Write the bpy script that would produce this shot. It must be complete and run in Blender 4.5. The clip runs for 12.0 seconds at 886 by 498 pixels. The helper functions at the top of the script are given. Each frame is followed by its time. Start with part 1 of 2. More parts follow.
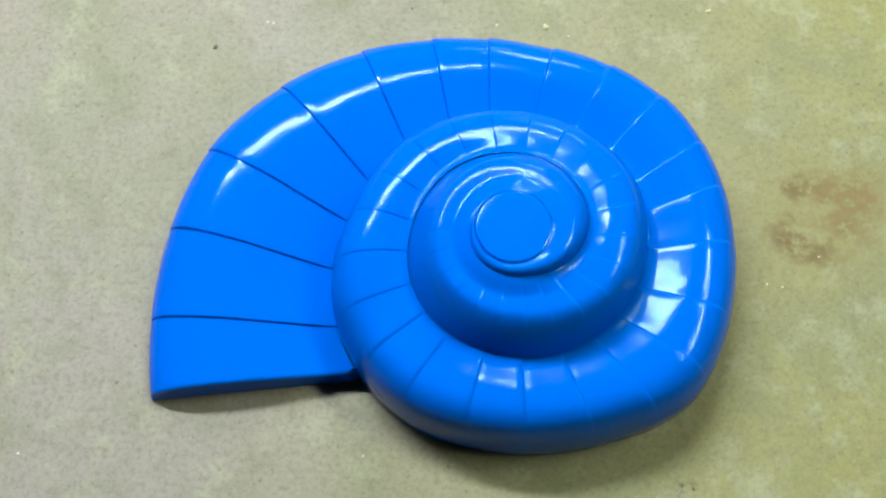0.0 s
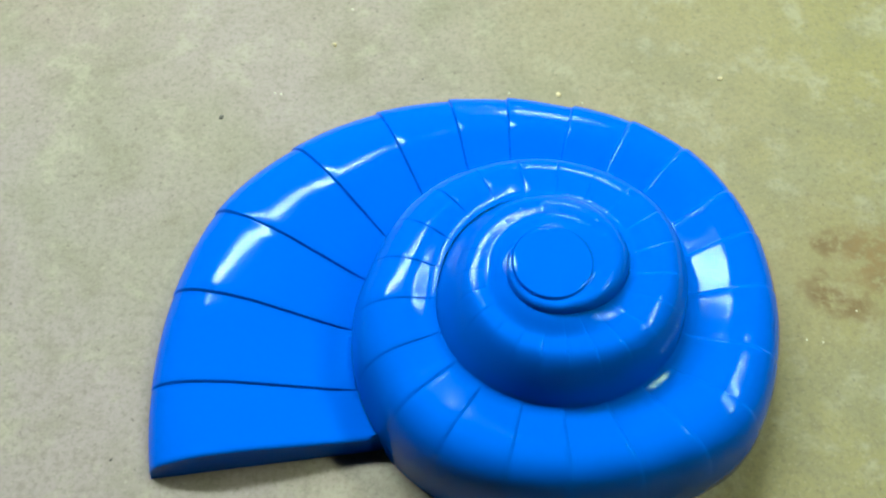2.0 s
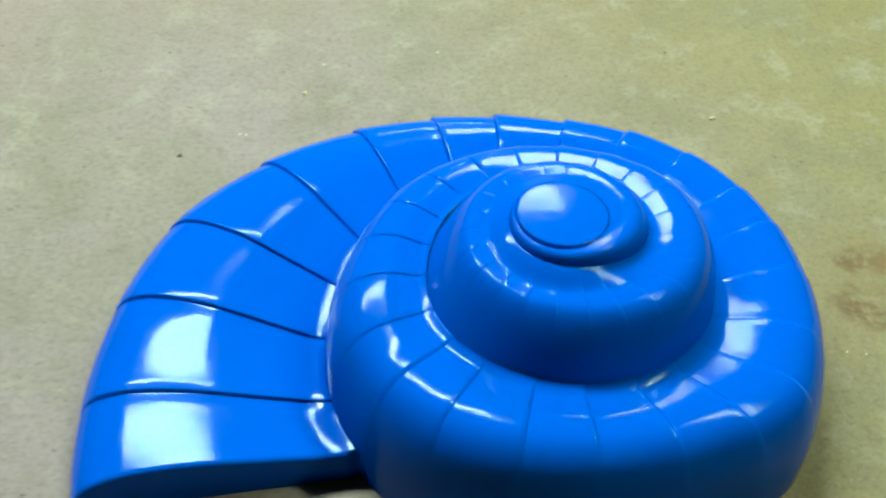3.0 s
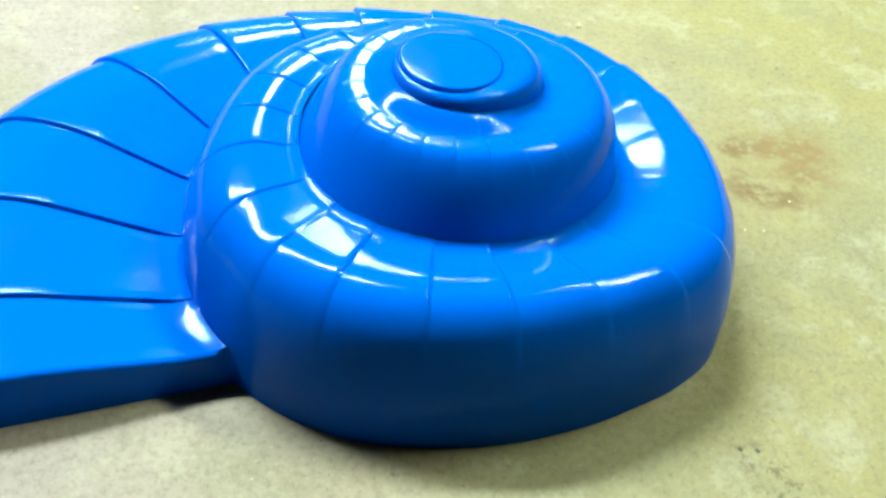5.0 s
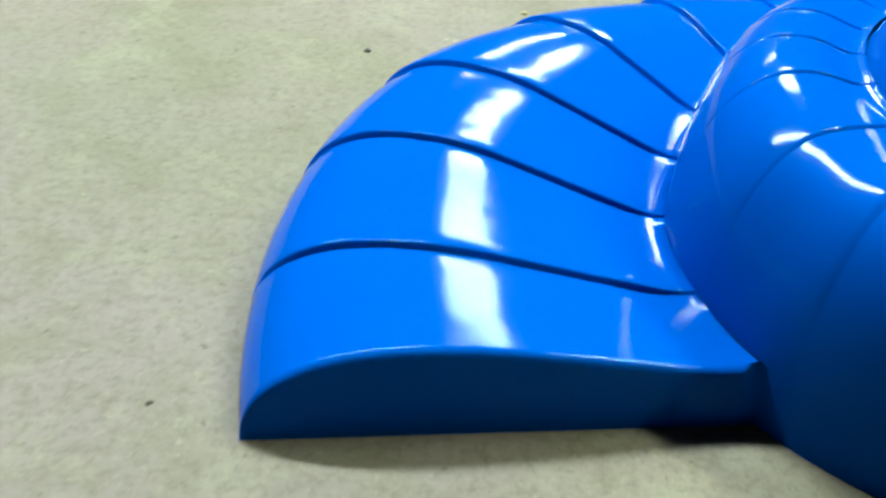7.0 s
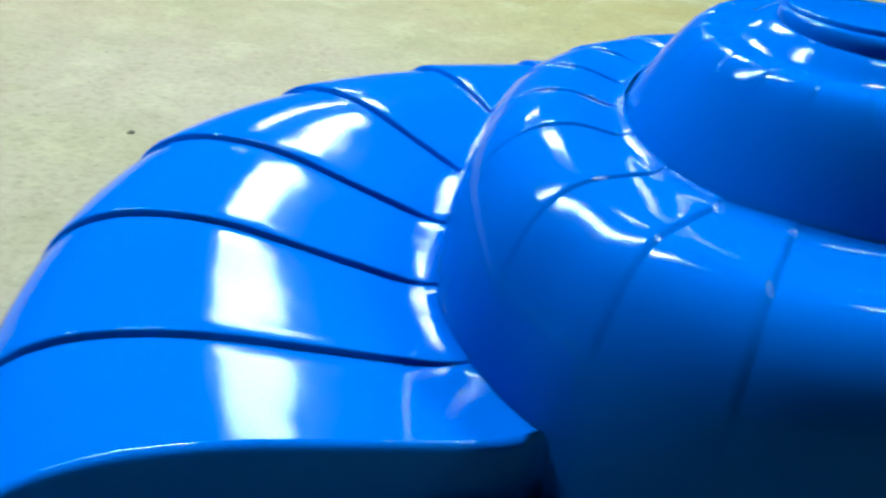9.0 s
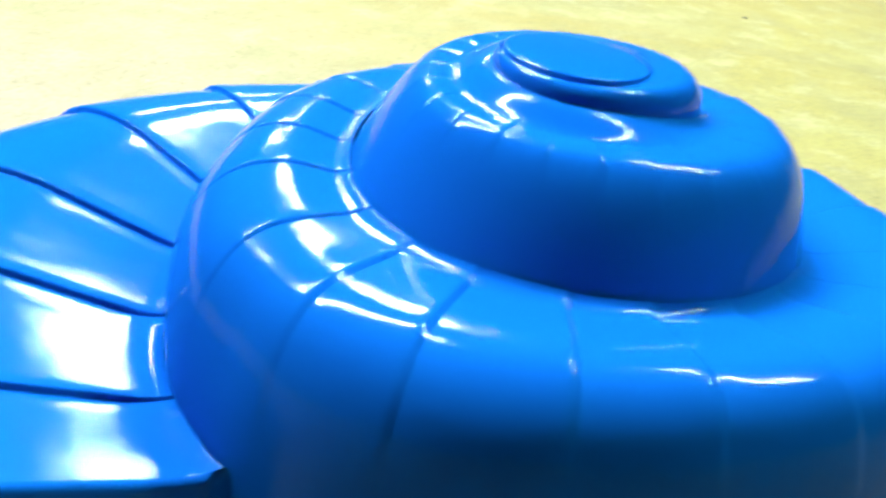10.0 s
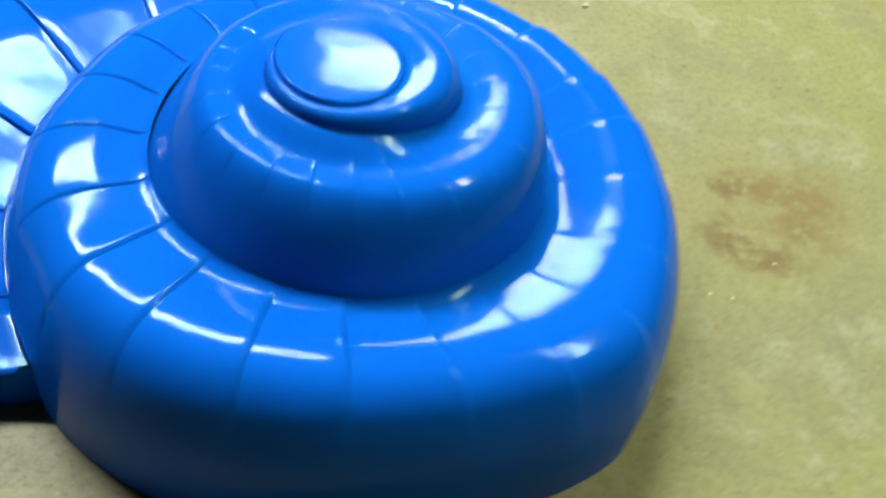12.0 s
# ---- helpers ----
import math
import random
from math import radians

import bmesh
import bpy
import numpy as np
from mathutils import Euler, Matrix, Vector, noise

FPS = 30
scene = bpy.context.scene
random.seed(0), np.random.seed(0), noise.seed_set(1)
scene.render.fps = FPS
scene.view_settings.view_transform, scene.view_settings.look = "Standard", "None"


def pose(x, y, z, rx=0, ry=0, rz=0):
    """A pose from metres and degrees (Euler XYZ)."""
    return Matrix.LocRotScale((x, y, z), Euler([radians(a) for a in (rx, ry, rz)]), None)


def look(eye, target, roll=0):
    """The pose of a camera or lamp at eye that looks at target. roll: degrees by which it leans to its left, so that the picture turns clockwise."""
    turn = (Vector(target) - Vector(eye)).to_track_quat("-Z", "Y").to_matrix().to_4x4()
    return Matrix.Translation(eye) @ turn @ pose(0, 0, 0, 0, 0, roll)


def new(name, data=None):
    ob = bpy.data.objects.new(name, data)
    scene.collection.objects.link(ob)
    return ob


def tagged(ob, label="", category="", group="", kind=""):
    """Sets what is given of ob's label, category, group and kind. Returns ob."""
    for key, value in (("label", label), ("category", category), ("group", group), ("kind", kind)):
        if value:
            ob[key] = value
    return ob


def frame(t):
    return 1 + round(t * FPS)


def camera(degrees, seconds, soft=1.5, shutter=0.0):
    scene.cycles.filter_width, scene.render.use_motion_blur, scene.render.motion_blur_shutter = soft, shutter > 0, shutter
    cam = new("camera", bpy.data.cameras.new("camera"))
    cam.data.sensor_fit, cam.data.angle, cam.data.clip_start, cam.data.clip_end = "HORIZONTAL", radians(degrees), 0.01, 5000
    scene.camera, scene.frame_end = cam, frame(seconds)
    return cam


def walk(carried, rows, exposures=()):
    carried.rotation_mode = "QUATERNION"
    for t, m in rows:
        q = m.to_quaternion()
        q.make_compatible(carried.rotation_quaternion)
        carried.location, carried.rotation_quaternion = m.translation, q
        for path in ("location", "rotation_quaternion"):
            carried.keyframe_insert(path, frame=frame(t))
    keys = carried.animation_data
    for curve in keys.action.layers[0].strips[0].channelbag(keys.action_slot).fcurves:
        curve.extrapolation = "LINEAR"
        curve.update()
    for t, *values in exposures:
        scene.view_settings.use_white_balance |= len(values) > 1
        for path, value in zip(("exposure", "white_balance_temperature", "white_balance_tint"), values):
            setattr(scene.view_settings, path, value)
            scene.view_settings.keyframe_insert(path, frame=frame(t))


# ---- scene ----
cam = camera(47.0, 12.0, soft=2.3, shutter=0.6)

# ---- camera ----
PATH = [
    (0, (-0.029, -0.470, 1.578), (-0.126, 0.157, -0.296), -9.7),
    (0.5, (-0.037, -0.499, 1.565), (-0.124, 0.185, -0.330), -7.3),
    (1, (-0.070, -0.540, 1.547), (-0.122, 0.205, -0.325), -5.2),
    (1.5, (-0.096, -0.557, 1.505), (-0.131, 0.309, -0.295), -5.7),
    (2, (-0.144, -0.605, 1.432), (-0.139, 0.344, -0.323), -2.2),
    (2.5, (-0.140, -0.722, 1.259), (-0.175, 0.470, -0.346), -3.1),
    (3, (-0.209, -0.812, 1.052), (-0.081, 0.568, -0.365), 1.0),
    (3.5, (-0.206, -0.803, 0.873), (-0.047, 0.660, -0.463), 1.7),
    (3.7, (-0.261, -0.797, 0.865), (0.046, 0.635, -0.508), 5.0),
    (5.3, (-0.262, -0.842, 0.768), (0.222, 0.622, -0.634), 6.7),
    (5.5, (-0.263, -0.838, 0.713), (0.054, 0.659, -0.663), 4.4),
    (6, (-0.372, -0.815, 0.603), (-0.186, 0.761, -0.655), 2.5),
    (6.5, (-0.488, -0.738, 0.498), (-0.407, 0.873, -0.665), 6.1),
    (6.7, (-0.493, -0.695, 0.477), (-0.406, 0.927, -0.653), 5.2),
    (8.3, (-0.500, -0.592, 0.349), (-0.117, 1.144, -0.510), 7.2),
    (8.5, (-0.466, -0.594, 0.379), (-0.128, 1.136, -0.502), 4.2),
    (9, (-0.437, -0.608, 0.411), (0.006, 1.072, -0.473), 6.1),
    (9.5, (-0.352, -0.617, 0.432), (0.102, 1.002, -0.439), 7.2),
    (10, (-0.289, -0.638, 0.462), (0.250, 0.989, -0.423), 8.0),
    (10.5, (-0.257, -0.651, 0.502), (0.358, 0.992, -0.429), 7.6),
    (11, (-0.203, -0.681, 0.506), (0.338, 0.856, -0.519), 8.3),
    (11.5, (-0.130, -0.686, 0.583), (0.277, 0.734, -0.655), 8.1),
    (12, (-0.043, -0.652, 0.785), (0.276, 0.659, -0.711), 12.2),
]
EXPOSURES = [  # seconds, stops, kelvin, tint
    (0.0, 1.0, 6400, 6), (2.0, 0.97, 6400, 5), (3.0, 0.83, 6400, 3), (3.7, 0.85, 6400, 3), (5.3, 1.82, 6500, 4), (5.5, 1.87, 6500, 4), (6.0, 2.0, 6600, 2),
    (6.5, 1.12, 6450, 0), (7.0, 1.08, 6450, 0), (8.5, 1.06, 6400, -2), (9.0, 1.2, 6400, -3), (9.5, 1.6, 7000, -4), (10.0, 1.87, 7350, -2), (10.5, 1.97, 6900, -2),
    (11.0, 1.87, 6850, -2), (11.5, 1.84, 7150, 2), (12.0, 1.1, 7100, 2)]
walk(cam, [(t, look(eye, target, roll)) for t, eye, target, roll in PATH], exposures=EXPOSURES)

# ---- light ----
world = bpy.data.worlds.new("world")
world.use_nodes = True
scene.world = world
world.node_tree.nodes["Background"].inputs[0].default_value = (0.5, 0.55, 0.6, 1)
world.node_tree.nodes["Background"].inputs[1].default_value = 0.05

CEILING = 4.7


# ---- materials ----
def material(name, base, rough=0.5):
    m = bpy.data.materials.new(name)
    m.use_nodes = True
    b = m.node_tree.nodes["Principled BSDF"]
    b.inputs["Base Color"].default_value = (*base, 1)
    b.inputs["Roughness"].default_value = rough
    return m, m.node_tree, b


blue, nt, b = material("blue_gloss", (0.0, 0.065, 0.43), 0.1)
b.inputs["Specular IOR Level"].default_value = 0.075
b.inputs["Specular Tint"].default_value = (0.62, 1.0, 1.0, 1)
pos = nt.nodes.new("ShaderNodeNewGeometry")
wave = nt.nodes.new("ShaderNodeTexNoise")
wave.inputs["Scale"].default_value = 16
wave.inputs["Detail"].default_value = 2
peel = nt.nodes.new("ShaderNodeTexNoise")
peel.inputs["Scale"].default_value = 260
nt.links.new(pos.outputs["Position"], wave.inputs["Vector"])
nt.links.new(pos.outputs["Position"], peel.inputs["Vector"])
bump = nt.nodes.new("ShaderNodeBump")
bump.inputs["Strength"].default_value = 0.5
bump.inputs["Distance"].default_value = 0.0016
bump2 = nt.nodes.new("ShaderNodeBump")
bump2.inputs["Strength"].default_value = 0.12
bump2.inputs["Distance"].default_value = 0.0003
nt.links.new(wave.outputs["Fac"], bump.inputs["Height"])
nt.links.new(peel.outputs["Fac"], bump2.inputs["Height"])
nt.links.new(bump.outputs["Normal"], bump2.inputs["Normal"])
nt.links.new(bump2.outputs["Normal"], b.inputs["Normal"])

concrete, nt, b = material("concrete", (0.36, 0.33, 0.25), 0.55)
N, L = nt.nodes, nt.links
pos = N.new("ShaderNodeNewGeometry").outputs["Position"]


def noise_of(scale, detail=4.0, rough=0.6, warp=0.0):
    n = N.new("ShaderNodeTexNoise")
    n.inputs["Scale"].default_value, n.inputs["Detail"].default_value, n.inputs["Roughness"].default_value = scale, detail, rough
    n.inputs["Distortion"].default_value = warp
    L.new(pos, n.inputs["Vector"])
    return n.outputs["Fac"]


def span(fac, lo, hi, a=0.0, b=1.0):
    n = N.new("ShaderNodeMapRange")
    n.interpolation_type = "SMOOTHSTEP"
    L.new(fac, n.inputs["Value"])
    for k, v in enumerate((lo, hi, a, b)):
        n.inputs[k + 1].default_value = v
    return n.outputs[0]


def mix(fac, a, b, mode="MIX"):
    n = N.new("ShaderNodeMix")
    n.data_type, n.blend_type = "RGBA", mode
    for value, k in ((fac, 0), (a, 6), (b, 7)):
        if isinstance(value, (tuple, float)):
            n.inputs[k].default_value = value if k == 0 else (*value, 1)
        else:
            L.new(value, n.inputs[k])
    return n.outputs[2]


def times(a, b):
    n = N.new("ShaderNodeMath")
    n.operation = "MULTIPLY"
    L.new(a, n.inputs[0])
    L.new(b, n.inputs[1])
    return n.outputs[0]


def away(x, y, warp_scale, warp):
    """Distance from a spot on the floor, with an uneven edge."""
    v = N.new("ShaderNodeVectorMath")
    v.operation = "DISTANCE"
    L.new(pos, v.inputs[0])
    v.inputs[1].default_value = (x, y, 0)
    m = N.new("ShaderNodeMath")
    m.operation = "MULTIPLY_ADD"
    L.new(noise_of(warp_scale, 5, 0.65), m.inputs[0])
    m.inputs[1].default_value = warp
    L.new(v.outputs["Value"], m.inputs[2])
    return m.outputs[0]


tone = mix(span(noise_of(1.6, 5), 0.35, 0.68), (0.140, 0.132, 0.097), (0.176, 0.163, 0.134))
# pinkish grey towards -x, yellow-olive towards +x, with an uneven change between
side = N.new("ShaderNodeSeparateXYZ")
L.new(pos, side.inputs[0])
drift = N.new("ShaderNodeMath")
drift.operation = "MULTIPLY_ADD"
L.new(noise_of(0.75, 6, 0.65), drift.inputs[0])
drift.inputs[1].default_value = 1.7
L.new(side.outputs["X"], drift.inputs[2])
tone = mix(span(drift.outputs[0], 0.1, 1.6), mix(0.85, tone, (0.196, 0.158, 0.168)), mix(0.8, tone, (0.170, 0.146, 0.056)))
back = N.new("ShaderNodeMath")
back.operation = "MULTIPLY_ADD"
L.new(noise_of(1.1, 5, 0.6), back.inputs[0])
back.inputs[1].default_value = 2.0
L.new(side.outputs["Y"], back.inputs[2])
tone = mix(span(back.outputs[0], 1.4, 2.7, 0, 0.85), tone, (0.150, 0.114, 0.062))
tone = mix(span(noise_of(2.6, 6, 0.6, 0.8), 0.45, 0.65, 0, 0.45), tone, (0.150, 0.142, 0.100))
tone = mix(span(noise_of(6, 6, 0.65, 0.5), 0.46, 0.68, 0, 0.5), tone, (0.126, 0.115, 0.082))
tone = mix(span(noise_of(11, 7, 0.72, 0.3), 0.5, 0.66, 0, 0.5), tone, (0.226, 0.205, 0.168))
tone = mix(span(noise_of(30, 6, 0.75, 0.2), 0.48, 0.7, 0, 0.35), tone, (0.105, 0.092, 0.062))
# fine sandy grain
tone = mix(span(noise_of(110, 5, 0.75), 0.44, 0.68, 0, 0.5), tone, (0.095, 0.085, 0.062))
tone = mix(span(noise_of(190, 4, 0.75), 0.55, 0.72, 0, 0.45), tone, (0.28, 0.26, 0.215))
tone = mix(span(noise_of(80, 2, 0.6), 0.67, 0.74, 0, 0.5), tone, (0.06, 0.052, 0.038))
# rusty ring stain and a brown smear beside it
patch = noise_of(34, 6, 0.75)
ring = times(span(away(0.492, 0.088, 20, 0.07), 0.066, 0.082), span(away(0.484, 0.096, 20, 0.07), 0.13, 0.092))
ring = times(times(ring, span(patch, 0.36, 0.54)), span(noise_of(11, 3), 0.4, 0.56))
smear = times(span(away(0.545, 0.115, 16, 0.12), 0.145, 0.085), span(patch, 0.4, 0.58))
tone = mix(ring, tone, (0.075, 0.04, 0.022))
tone = mix(smear, tone, (0.12, 0.068, 0.032))
halo = span(away(0.5, 0.1, 12, 0.14), 0.26, 0.12, 0, 0.4)
tone = mix(halo, tone, (0.143, 0.116, 0.058))
# dark oily marks
grime = noise_of(60, 6, 0.75)
for x, y, r in ((0.26, -0.34, 0.035), (0.265, -0.385, 0.05), (-0.75, 0.34, 0.02)):
    tone = mix(times(span(away(x, y, 30, 0.06), r + 0.04, r * 0.5 + 0.02, 0, 0.7), span(grime, 0.5, 0.64)), tone, (0.046, 0.044, 0.027))
L.new(tone, b.inputs["Base Color"])
L.new(span(noise_of(5, 5), 0.3, 0.7, 0.6, 0.85), b.inputs["Roughness"])
b.inputs["Specular IOR Level"].default_value = 0.1
bump = N.new("ShaderNodeBump")
bump.inputs["Strength"].default_value = 0.35
bump.inputs["Distance"].default_value = 0.002
L.new(noise_of(70, 6, 0.7), bump.inputs["Height"])
L.new(bump.outputs["Normal"], b.inputs["Normal"])

paint, nt, b = material("wall_paint", (0.07, 0.07, 0.065), 0.8)


def glow(name, colour, strength):
    m, nt, b = material(name, (0.9, 0.9, 0.9), 0.4)
    b.inputs["Emission Color"].default_value = (*colour, 1)
    b.inputs["Emission Strength"].default_value = strength
    return m


white_glow = glow("white_glow", (0.86, 1.0, 0.86), 36)
rose_glow = glow("rose_glow", (0.86, 1.0, 0.92), 90)
yellow_glow = glow("yellow_glow", (0.87, 1.0, 0.68), 88)


# ---- mesh helpers ----
def part(name, bm, mat, parent=None, label="", smooth=False):
    me = bpy.data.meshes.new(name)
    bm.to_mesh(me)
    bm.free()
    me.materials.append(mat)
    if smooth:
        me.polygons.foreach_set("use_smooth", [True] * len(me.polygons))
    ob = new(name, me)
    if parent:
        ob.parent = parent
    if label:
        tagged(ob, label)
    return ob


def box(bm, x0, y0, z0, x1, y1, z1):
    r = bmesh.ops.create_cube(bm, size=1)
    for v in r["verts"]:
        v.co = Vector(((x0 + x1) / 2 + v.co.x * (x1 - x0), (y0 + y1) / 2 + v.co.y * (y1 - y0), (z0 + z1) / 2 + v.co.z * (z1 - z0)))
    return r["verts"]


def curve_of(*pairs):
    """A smooth, never overshooting curve through (angle, value) pairs."""
    xs = np.array([p[0] for p in pairs], float)
    ys = np.array([p[1] for p in pairs], float)
    d = np.diff(ys) / np.diff(xs)
    m = np.zeros(len(xs))
    m[0], m[-1] = d[0], d[-1]
    for i in range(1, len(xs) - 1):
        if d[i - 1] * d[i] > 0:
            h0, h1 = xs[i] - xs[i - 1], xs[i + 1] - xs[i]
            w1, w2 = 2 * h1 + h0, h1 + 2 * h0
            m[i] = (w1 + w2) / (w1 / d[i - 1] + w2 / d[i])

    def f(x):
        x = min(max(x, xs[0]), xs[-1])
        i = min(max(int(np.searchsorted(xs, x)) - 1, 0), len(xs) - 2)
        h = xs[i + 1] - xs[i]
        t = (x - xs[i]) / h
        return ((1 + 2 * t) * (1 - t) ** 2 * ys[i] + t * (1 - t) ** 2 * h * m[i] + t * t * (3 - 2 * t) * ys[i + 1] + t * t * (t - 1) * h * m[i + 1])
    return f


def ease(a, b, x):
    t = min(max((x - a) / (b - a), 0), 1)
    return t * t * (3 - 2 * t)


# ---- room ----
bm = bmesh.new()
box(bm, -13, -13, -0.2, 13, 13, 0)
tagged(part("floor", bm, concrete), "worn tan concrete floor with stains and specks", "floor", kind="structure")
for nm, c in (("wall_north", (-13, 13, 0, 13, 13.2, CEILING)), ("wall_south", (-13, -13.2, 0, 13, -13, CEILING)),
              ("wall_east", (13, -13.2, 0, 13.2, 13.2, CEILING)), ("wall_west", (-13.2, -13.2, 0, -13, 13.2, CEILING))):
    bm = bmesh.new()
    box(bm, *c)
    tagged(part(nm, bm, paint), "plain painted workshop wall", "wall", kind="structure")
bm = bmesh.new()
box(bm, -13.2, -13.2, CEILING, 13.2, 13.2, CEILING + 0.2)
tagged(part("ceiling", bm, paint), "plain workshop ceiling", "ceiling", kind="structure")


# ---- lamps ----
def panel_lamp(x, y, wide, deep, light, label, turn=0):
    lamp = new("ceiling_light")
    bm = bmesh.new()
    box(bm, -wide / 2 - 0.03, -deep / 2 - 0.03, -0.06, wide / 2 + 0.03, deep / 2 + 0.03, 0)
    part("housing", bm, paint, lamp)
    bm = bmesh.new()
    box(bm, -wide / 2, -deep / 2, -0.075, wide / 2, deep / 2, -0.062)
    part("diffuser", bm, light, lamp)
    lamp.matrix_basis = pose(x, y, CEILING, 0, 0, turn)
    tagged(lamp, label, "ceiling light", group="ceiling lights")


WHITE, YELLOW, ROSE = ("white fluorescent panel light on the workshop ceiling", "yellowish fluorescent panel light on the workshop ceiling",
                       "cool fluorescent panel light on the workshop ceiling")
panel_lamp(1.02, 5.55, 1.1, 1.5, white_glow, WHITE)
panel_lamp(-1.88, 2.4, 3.6, 0.42, rose_glow, ROSE, -8)
panel_lamp(2.95, 0.4, 0.2, 3.0, yellow_glow, YELLOW, 42)
panel_lamp(0.6, 10.2, 1.65, 0.42, white_glow, WHITE)

# ---- shell ----
# Angles run clockwise and inward from the outer corner of the mouth, in degrees; lengths in metres.
MOUTH = 197.0
END = 1187.0
seam_r = curve_of((0, 0.5999), (11, 0.5847), (26, 0.568), (41, 0.5536), (58, 0.5117), (76, 0.4647), (90, 0.432), (103, 0.4083), (119, 0.3897), (133,
                  0.3871), (153, 0.3804), (170, 0.3652), (195, 0.3462), (213, 0.3402), (232, 0.3383), (245, 0.3203), (257, 0.2994), (279, 0.2803),
                  (297, 0.2762), (322, 0.284), (343, 0.2867), (360, 0.285), (379, 0.276), (396, 0.262), (422, 0.255), (445, 0.243), (492, 0.225),
                  (524, 0.217), (553, 0.2), (590, 0.184), (624, 0.17), (663, 0.16), (717, 0.157), (750, 0.15), (786, 0.146), (824, 0.137), (900,
                  0.112), (935, 0.094), (961, 0.08), (996, 0.069), (1040, 0.066), (1097, 0.06), (1150, 0.0545), (1187, 0.0525), (1600, 0.0525))
seam_z = curve_of((340, 0.046), (346, 0.046), (360, 0.052), (379, 0.058), (396, 0.072), (408, 0.083), (445, 0.104), (500, 0.12), (557, 0.137), (624, 0.156), (663, 0.162),
                  (700, 0.171), (750, 0.184), (827, 0.206), (917, 0.232), (1004, 0.251), (1099, 0.258), (1145, 0.263), (1187, 0.2655), (1277, 0.265), (1367, 0.2635),
                  (1430, 0.263), (1457, 0.265), (1600, 0.2665))
crest_z = curve_of((0, 0.0645), (11, 0.0705), (26, 0.0875), (41, 0.1), (60, 0.112), (90, 0.118), (110, 0.1235), (197, 0.144), (284, 0.1625), (346, 0.168), (379, 0.186),
                   (467, 0.2), (557, 0.229), (644, 0.238), (739, 0.245), (827, 0.256), (917, 0.263), (1004, 0.2645), (1097, 0.2665), (1187, 0.267))
lean = curve_of((0, 0.0), (430, 0.0), (560, 0.15), (640, 0.6), (740, 0.7), (860, 0.35), (950, 0.0))
crest_u = curve_of((0, 0.3484), (100, 0.4518), (200, 0.46), (284, 0.5487), (346, 0.5749), (379, 0.6226), (500, 0.53), (557, 0.55), (644, 0.6), (739, 0.59), (827, 0.56), (900, 0.55), (1004, 0.6), (1122, 0.7), (1480, 0.8))
round_n = curve_of((0, 2.25), (120, 2.6305), (284, 2.8153), (379, 2.4241), (470, 2.3), (557, 2.6), (620, 3.4), (739, 3.8), (860, 2.6), (1122, 2.2))
plateau = curve_of((0, 0.0), (380, 0.0), (500, 0.15), (600, 0.25), (800, 0.25), (900, 0.1), (1000, 0.0))
lag = curve_of((0, -14), (11, -11), (26, -7.5), (41, -6.5), (58, -8.5), (75, -7.5), (103, -3.5), (134, -2), (165, -1), (200, 0), (210, 0))
GROOVES = [0, 11, 26, 41, 58, 75, 90, 103, 119, 134, 149, 165, 178, 194, 213, 230, 246, 264, 284, 303, 324, 341, 358, 376, 393]
while GROOVES[-1] + 16.5 < END:
    GROOVES.append(GROOVES[-1] + 16.5)
GROOVES.append(END)
lip_h = curve_of((0, 0.0043), (45, 0.0043), (75, 0.004), (100, 0.0038), (200, 0.0034), (330, 0.0025), (358, 0.0016), (400, 0.0016), (470, 0.0018), (600, 0.0014), (700, 0.0008), (850, 0.0003), (1010, 0.0))


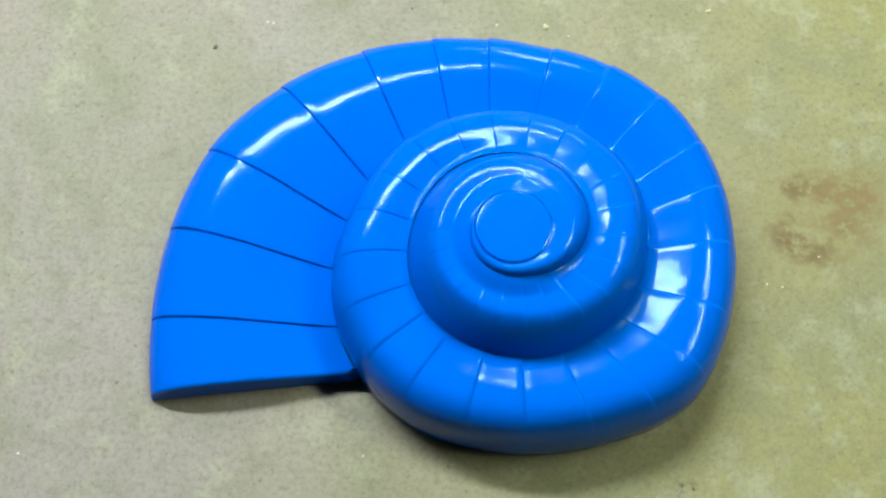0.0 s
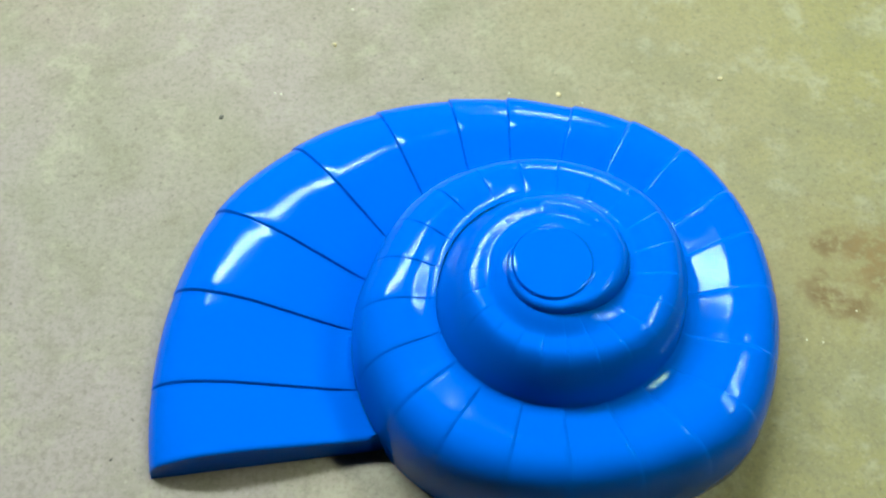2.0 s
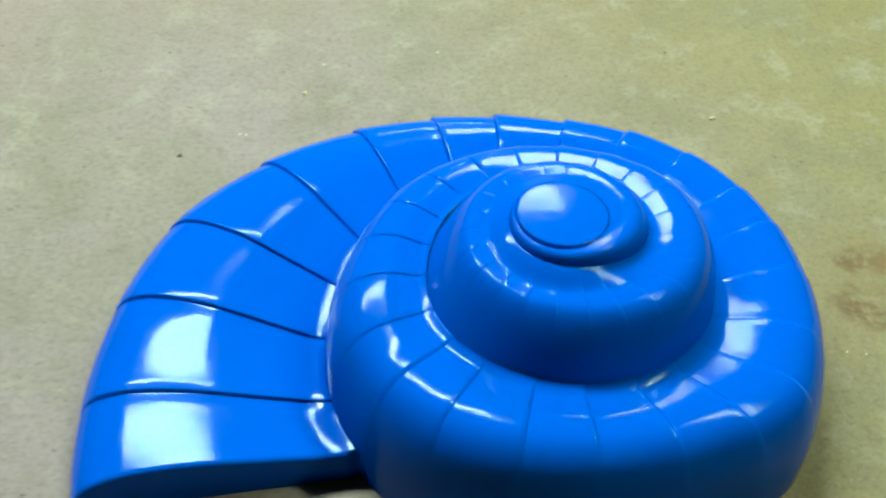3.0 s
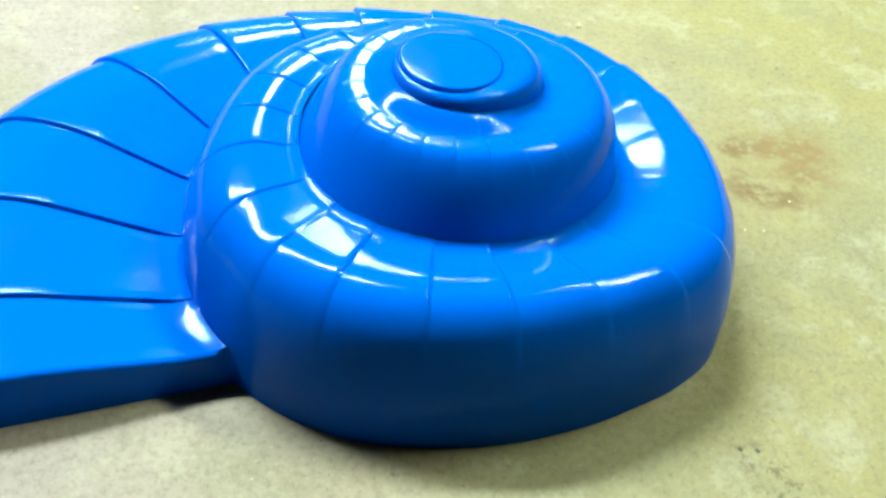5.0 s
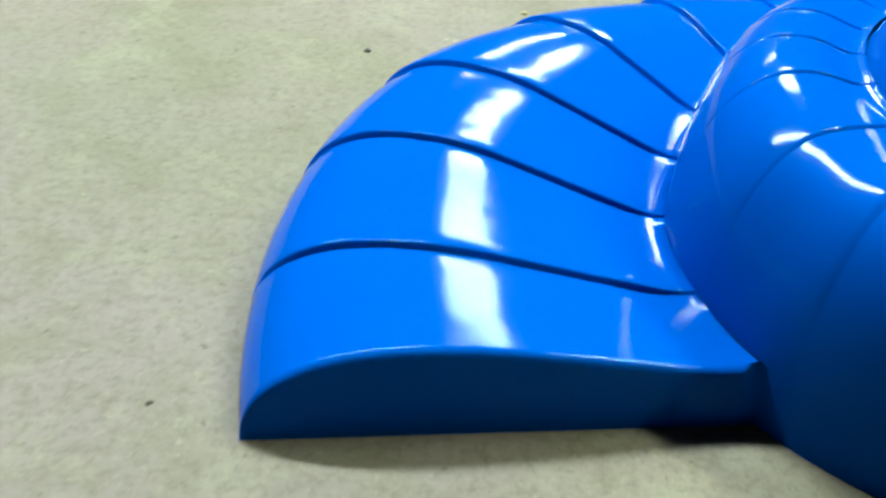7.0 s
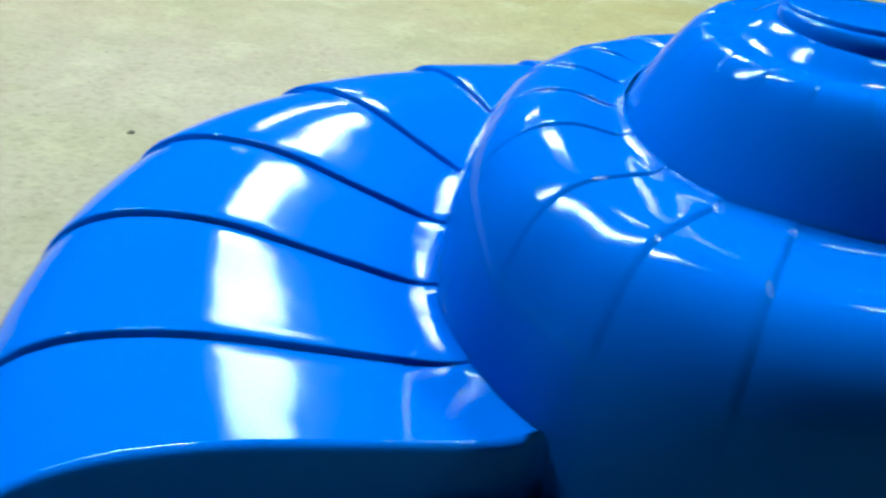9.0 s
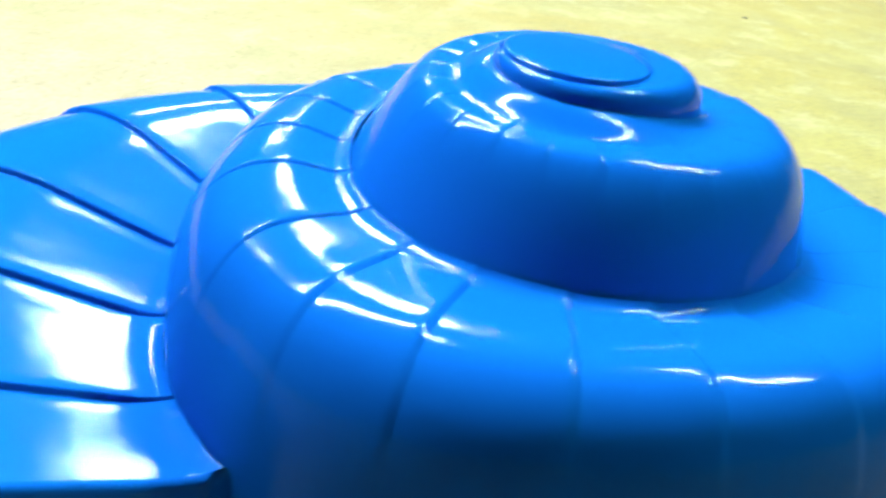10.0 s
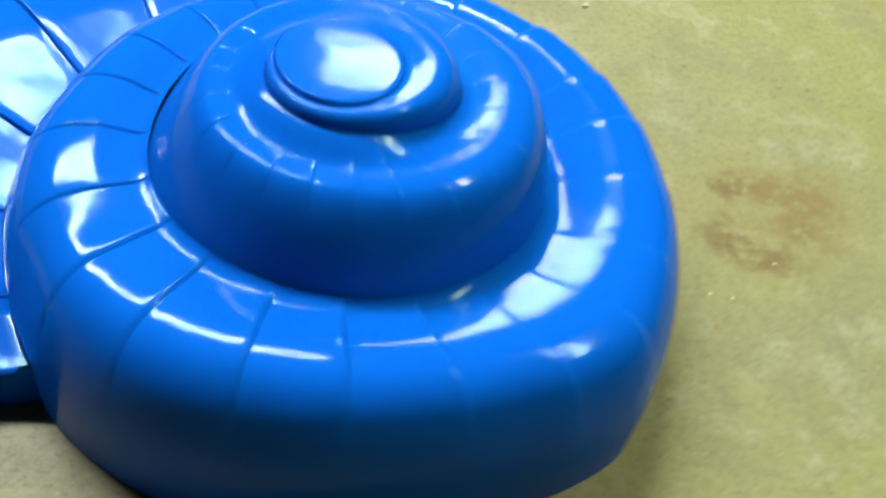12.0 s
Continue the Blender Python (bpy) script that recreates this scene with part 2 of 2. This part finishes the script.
def section(a, lift):
    """The points across the whorl at angle a, from its outer foot to the seam of the next turn inward."""
    inner = a + 360 + lag(a)
    ro, ri = seam_r(a), seam_r(inner)
    zo = seam_z(a) * ease(348, 364, a)
    if a > 348:
        zo -= 0.004
    zi = seam_z(inner)
    zc, uc, n = crest_z(a), crest_u(a), round_n(a)
    wo, wi = radians(MOUTH - a), radians(MOUTH - inner)
    foot, seam = Vector((math.cos(wo) * ro, math.sin(wo) * ro)), Vector((math.cos(wi) * ri, math.sin(wi) * ri))
    dip = 0.007 - 0.0045 * ease(200, 250, a) + 0.002 * ease(300, 350, a) - 0.0035 * ease(590, 640, a)
    even = 1 - ease(60, 130, a)
    fillet = 0.002 * ease(190, 240, a) * (1 - ease(315, 350, a))
    pts = []
    prof = []
    for i in range(17):
        w = math.pi / 2 * i / 16
        rise = math.sin(w) ** (2 / n)
        prof.append((uc * (lean(a) * rise + (1 - lean(a)) * (1 - math.cos(w) ** (2 / n))), zo + (zc - zo) * rise, ease(0, 0.75, i / 16)))
    for i in range(1, 19):
        t = i / 18
        u = uc + (1 - uc) * t
        fall = (t * t / 0.6 if t < 0.3 else t - 0.15) / 0.85
        z = zc + (zi - dip - zc) * (even * fall + (1 - even) * ease(plateau(a), 1, t))
        f = max(0, (u - 0.87) / 0.13)
        prof.append((u, z + (dip + fillet) * f ** 2.2, 1 - 0.6 * ease(0.87, 1, u)))
    prof.append((1 + 7 * fillet, zi + 2.6 * fillet, 0.2))
    # the ribs fade on the outer wall, and on the spire they only show round the crest
    wall = 1 - 0.6 * ease(110, 200, a) - 0.3 * ease(400, 470, a)
    for u, z, k in prof:
        p = foot.lerp(seam, u)
        if u < uc:
            k *= wall + (1 - wall) * ease(0.3, 0.8, u / uc)
        elif a > 420:
            k *= 1 - (0.7 + 0.3 * ease(600, 680, a)) * ease(0.25 - 0.2 * ease(600, 680, a), 0.8 - 0.4 * ease(600, 680, a), (u - uc) / (1 - uc))
        out = 1 - min(u / max(uc, 1e-3), 1)
        p += (foot - seam).normalized() * lift * k * out * 0.7
        pts.append(Vector((p.x, p.y, z + lift * k)))
    return pts


def rows_between(a0, a1):
    """Angles and lifts over one segment: a raised, rounded lip, sinking to a shallow groove before the next lip."""
    h, h_next = lip_h(a0), lip_h(a1)
    wide = 0.0028 + 0.0035 * ease(100, 140, a0) * (1 - ease(335, 365, a0)) + 0.001 * ease(430, 470, a0)
    step = math.degrees(wide / max(seam_r(a0), 0.09))
    if a0 > 0:
        rows = [(a0, -0.12 * h), (a0 + step * 0.3, h * 0.2), (a0 + step * 0.65, h * 0.72), (a0 + step, h * 0.95), (a0 + step * 1.5, h)]
    else:
        h = 0.0
        rows = [(a0, 0.0)]
    first = rows[-1][0]
    for i in range(1, 15):
        t = 1 - (1 - i / 14) ** 1.6
        rows.append((first * (1 - t) + a1 * t, h * (1 - t) ** 1.3 - 0.12 * h_next * ease(0.85, 1, t)))
    return rows


shell = new("seashell_sculpture")
tagged(shell, "glossy blue moulded spiral seashell lying on the concrete floor", "sculpture")
for a0, a1 in zip(GROOVES[:-1], GROOVES[1:]):
    bm = bmesh.new()
    grid = [[bm.verts.new(p) for p in section(a, l)] for a, l in rows_between(a0, a1)]
    for ra, rb in zip(grid[:-1], grid[1:]):
        for i in range(len(ra) - 1):
            bm.faces.new((ra[i], ra[i + 1], rb[i + 1], rb[i]))
    bmesh.ops.recalc_face_normals(bm, faces=bm.faces)
    part("segment", bm, blue, shell, smooth=True)

# flat end of the mouth, with a rounded upper edge
bm = bmesh.new()
edge = section(0, 0.0)
across = (edge[-1] - edge[0]).normalized()
across.z = 0
outward = Vector((across.y, -across.x, 0)).normalized()
edge.append(edge[-1] + across * 0.03)
rows = []
for i in range(5):
    w = math.pi / 2 * i / 4
    rows.append([bm.verts.new(p + outward * 0.006 * math.sin(w) - Vector((0, 0, min(0.006, p.z) * (1 - math.cos(w))))) for p in edge])
rows.append([bm.verts.new(Vector((p.x, p.y, 0)) + outward * 0.009) for p in edge])
for ra, rb in zip(rows[:-1], rows[1:]):
    for i in range(len(ra) - 1):
        bm.faces.new((ra[i], rb[i], rb[i + 1], ra[i + 1]))
bmesh.ops.recalc_face_normals(bm, faces=bm.faces)
part("end_face", bm, blue, shell, smooth=True)

# slightly domed disc at the top, its rim fading where the last turn runs into it
bm = bmesh.new()
rings = []
for inset, height in ((0, None), (0.0006, 0.0), (0.0016, 0.0006), (0.003, 0.0009), (0.006, 0.001), (0.014, 0.0013), (0.026, 0.0016), (0.04, 0.0018)):
    ring = []
    for i in range(96):
        a = 1187 + i * 3.75
        r, w = seam_r(a) - inset, radians(MOUTH - a)
        z = seam_z(a) - 0.003 if height is None else 0.2665 + height
        ring.append(bm.verts.new((math.cos(w) * r, math.sin(w) * r, z - 0.035 * math.cos(w) * r)))
    rings.append(ring)
top = bm.verts.new((0, 0, 0.2684))
for ra, rb in zip(rings[:-1], rings[1:]):
    for i in range(96):
        j = (i + 1) % 96
        bm.faces.new((ra[i], ra[j], rb[j], rb[i]))
for i in range(96):
    bm.faces.new((rings[-1][i], rings[-1][(i + 1) % 96], top))
bmesh.ops.recalc_face_normals(bm, faces=bm.faces)
part("top_disc", bm, blue, shell, smooth=True)

# ---- crumbs on the floor ----
dark_grit, nt, b = material("dark_grit", (0.05, 0.045, 0.04), 0.8)
pale_grit, nt, b = material("pale_grit", (0.34, 0.32, 0.26), 0.7)
tan_grit, nt, b = material("tan_grit", (0.34, 0.28, 0.17), 0.7)


def crumb(x, y, size, mat, label, long=1.0):
    bm = bmesh.new()
    bmesh.ops.create_icosphere(bm, subdivisions=2, radius=size)
    for v in bm.verts:
        k = 1 + 0.5 * noise.noise(v.co / size * 1.3 + Vector((x * 50, y * 50, 0)))
        v.co = Vector((v.co.x * k * long, v.co.y * k, max(v.co.z * k * 0.6, -size * 0.2) + size * 0.2))
    ob = part("crumb", bm, mat, None, "", True)
    ob.matrix_basis = pose(x, y, 0, 0, 0, (x * 977 + y * 431) % 360)
    tagged(ob, label, "crumb", group="crumbs on the floor")


DARK, PALE, TAN = "small dark crumb of dirt on the concrete", "tiny pale chip lying on the concrete", "small tan chip lying on the concrete"
for x, y, size in ((-0.512, 0.446, 0.0035), (-0.633, -0.153, 0.0018), (0.321, 0.675, 0.002), (0.885, 1.18, 0.004), (0.245, -0.325, 0.002), (0.262, -0.33, 0.002), (-0.162, 0.51, 0.0018)):
    crumb(x, y, size, dark_grit, DARK, 1.5)
for x, y, size in ((0.112, 0.444, 0.002), (-0.421, 0.493, 0.003), (-0.78, -0.263, 0.003), (-0.236, -0.275, 0.002), (0.404, -0.014, 0.0025), (0.428, -0.019, 0.0022),
                   (-0.286, 0.676, 0.003), (-0.085, 0.7, 0.004), (-0.41, 0.49, 0.003), (-0.013, 0.471, 0.0025), (0.49, 0.03, 0.002)):
    crumb(x, y, size * 0.6, pale_grit, PALE, 1.3)
for x, y, size in ((0.072, 0.463, 0.0045), (-0.318, 0.595, 0.004), (0.356, 0.483, 0.004)):
    crumb(x, y, size, tan_grit, TAN, 1.4)
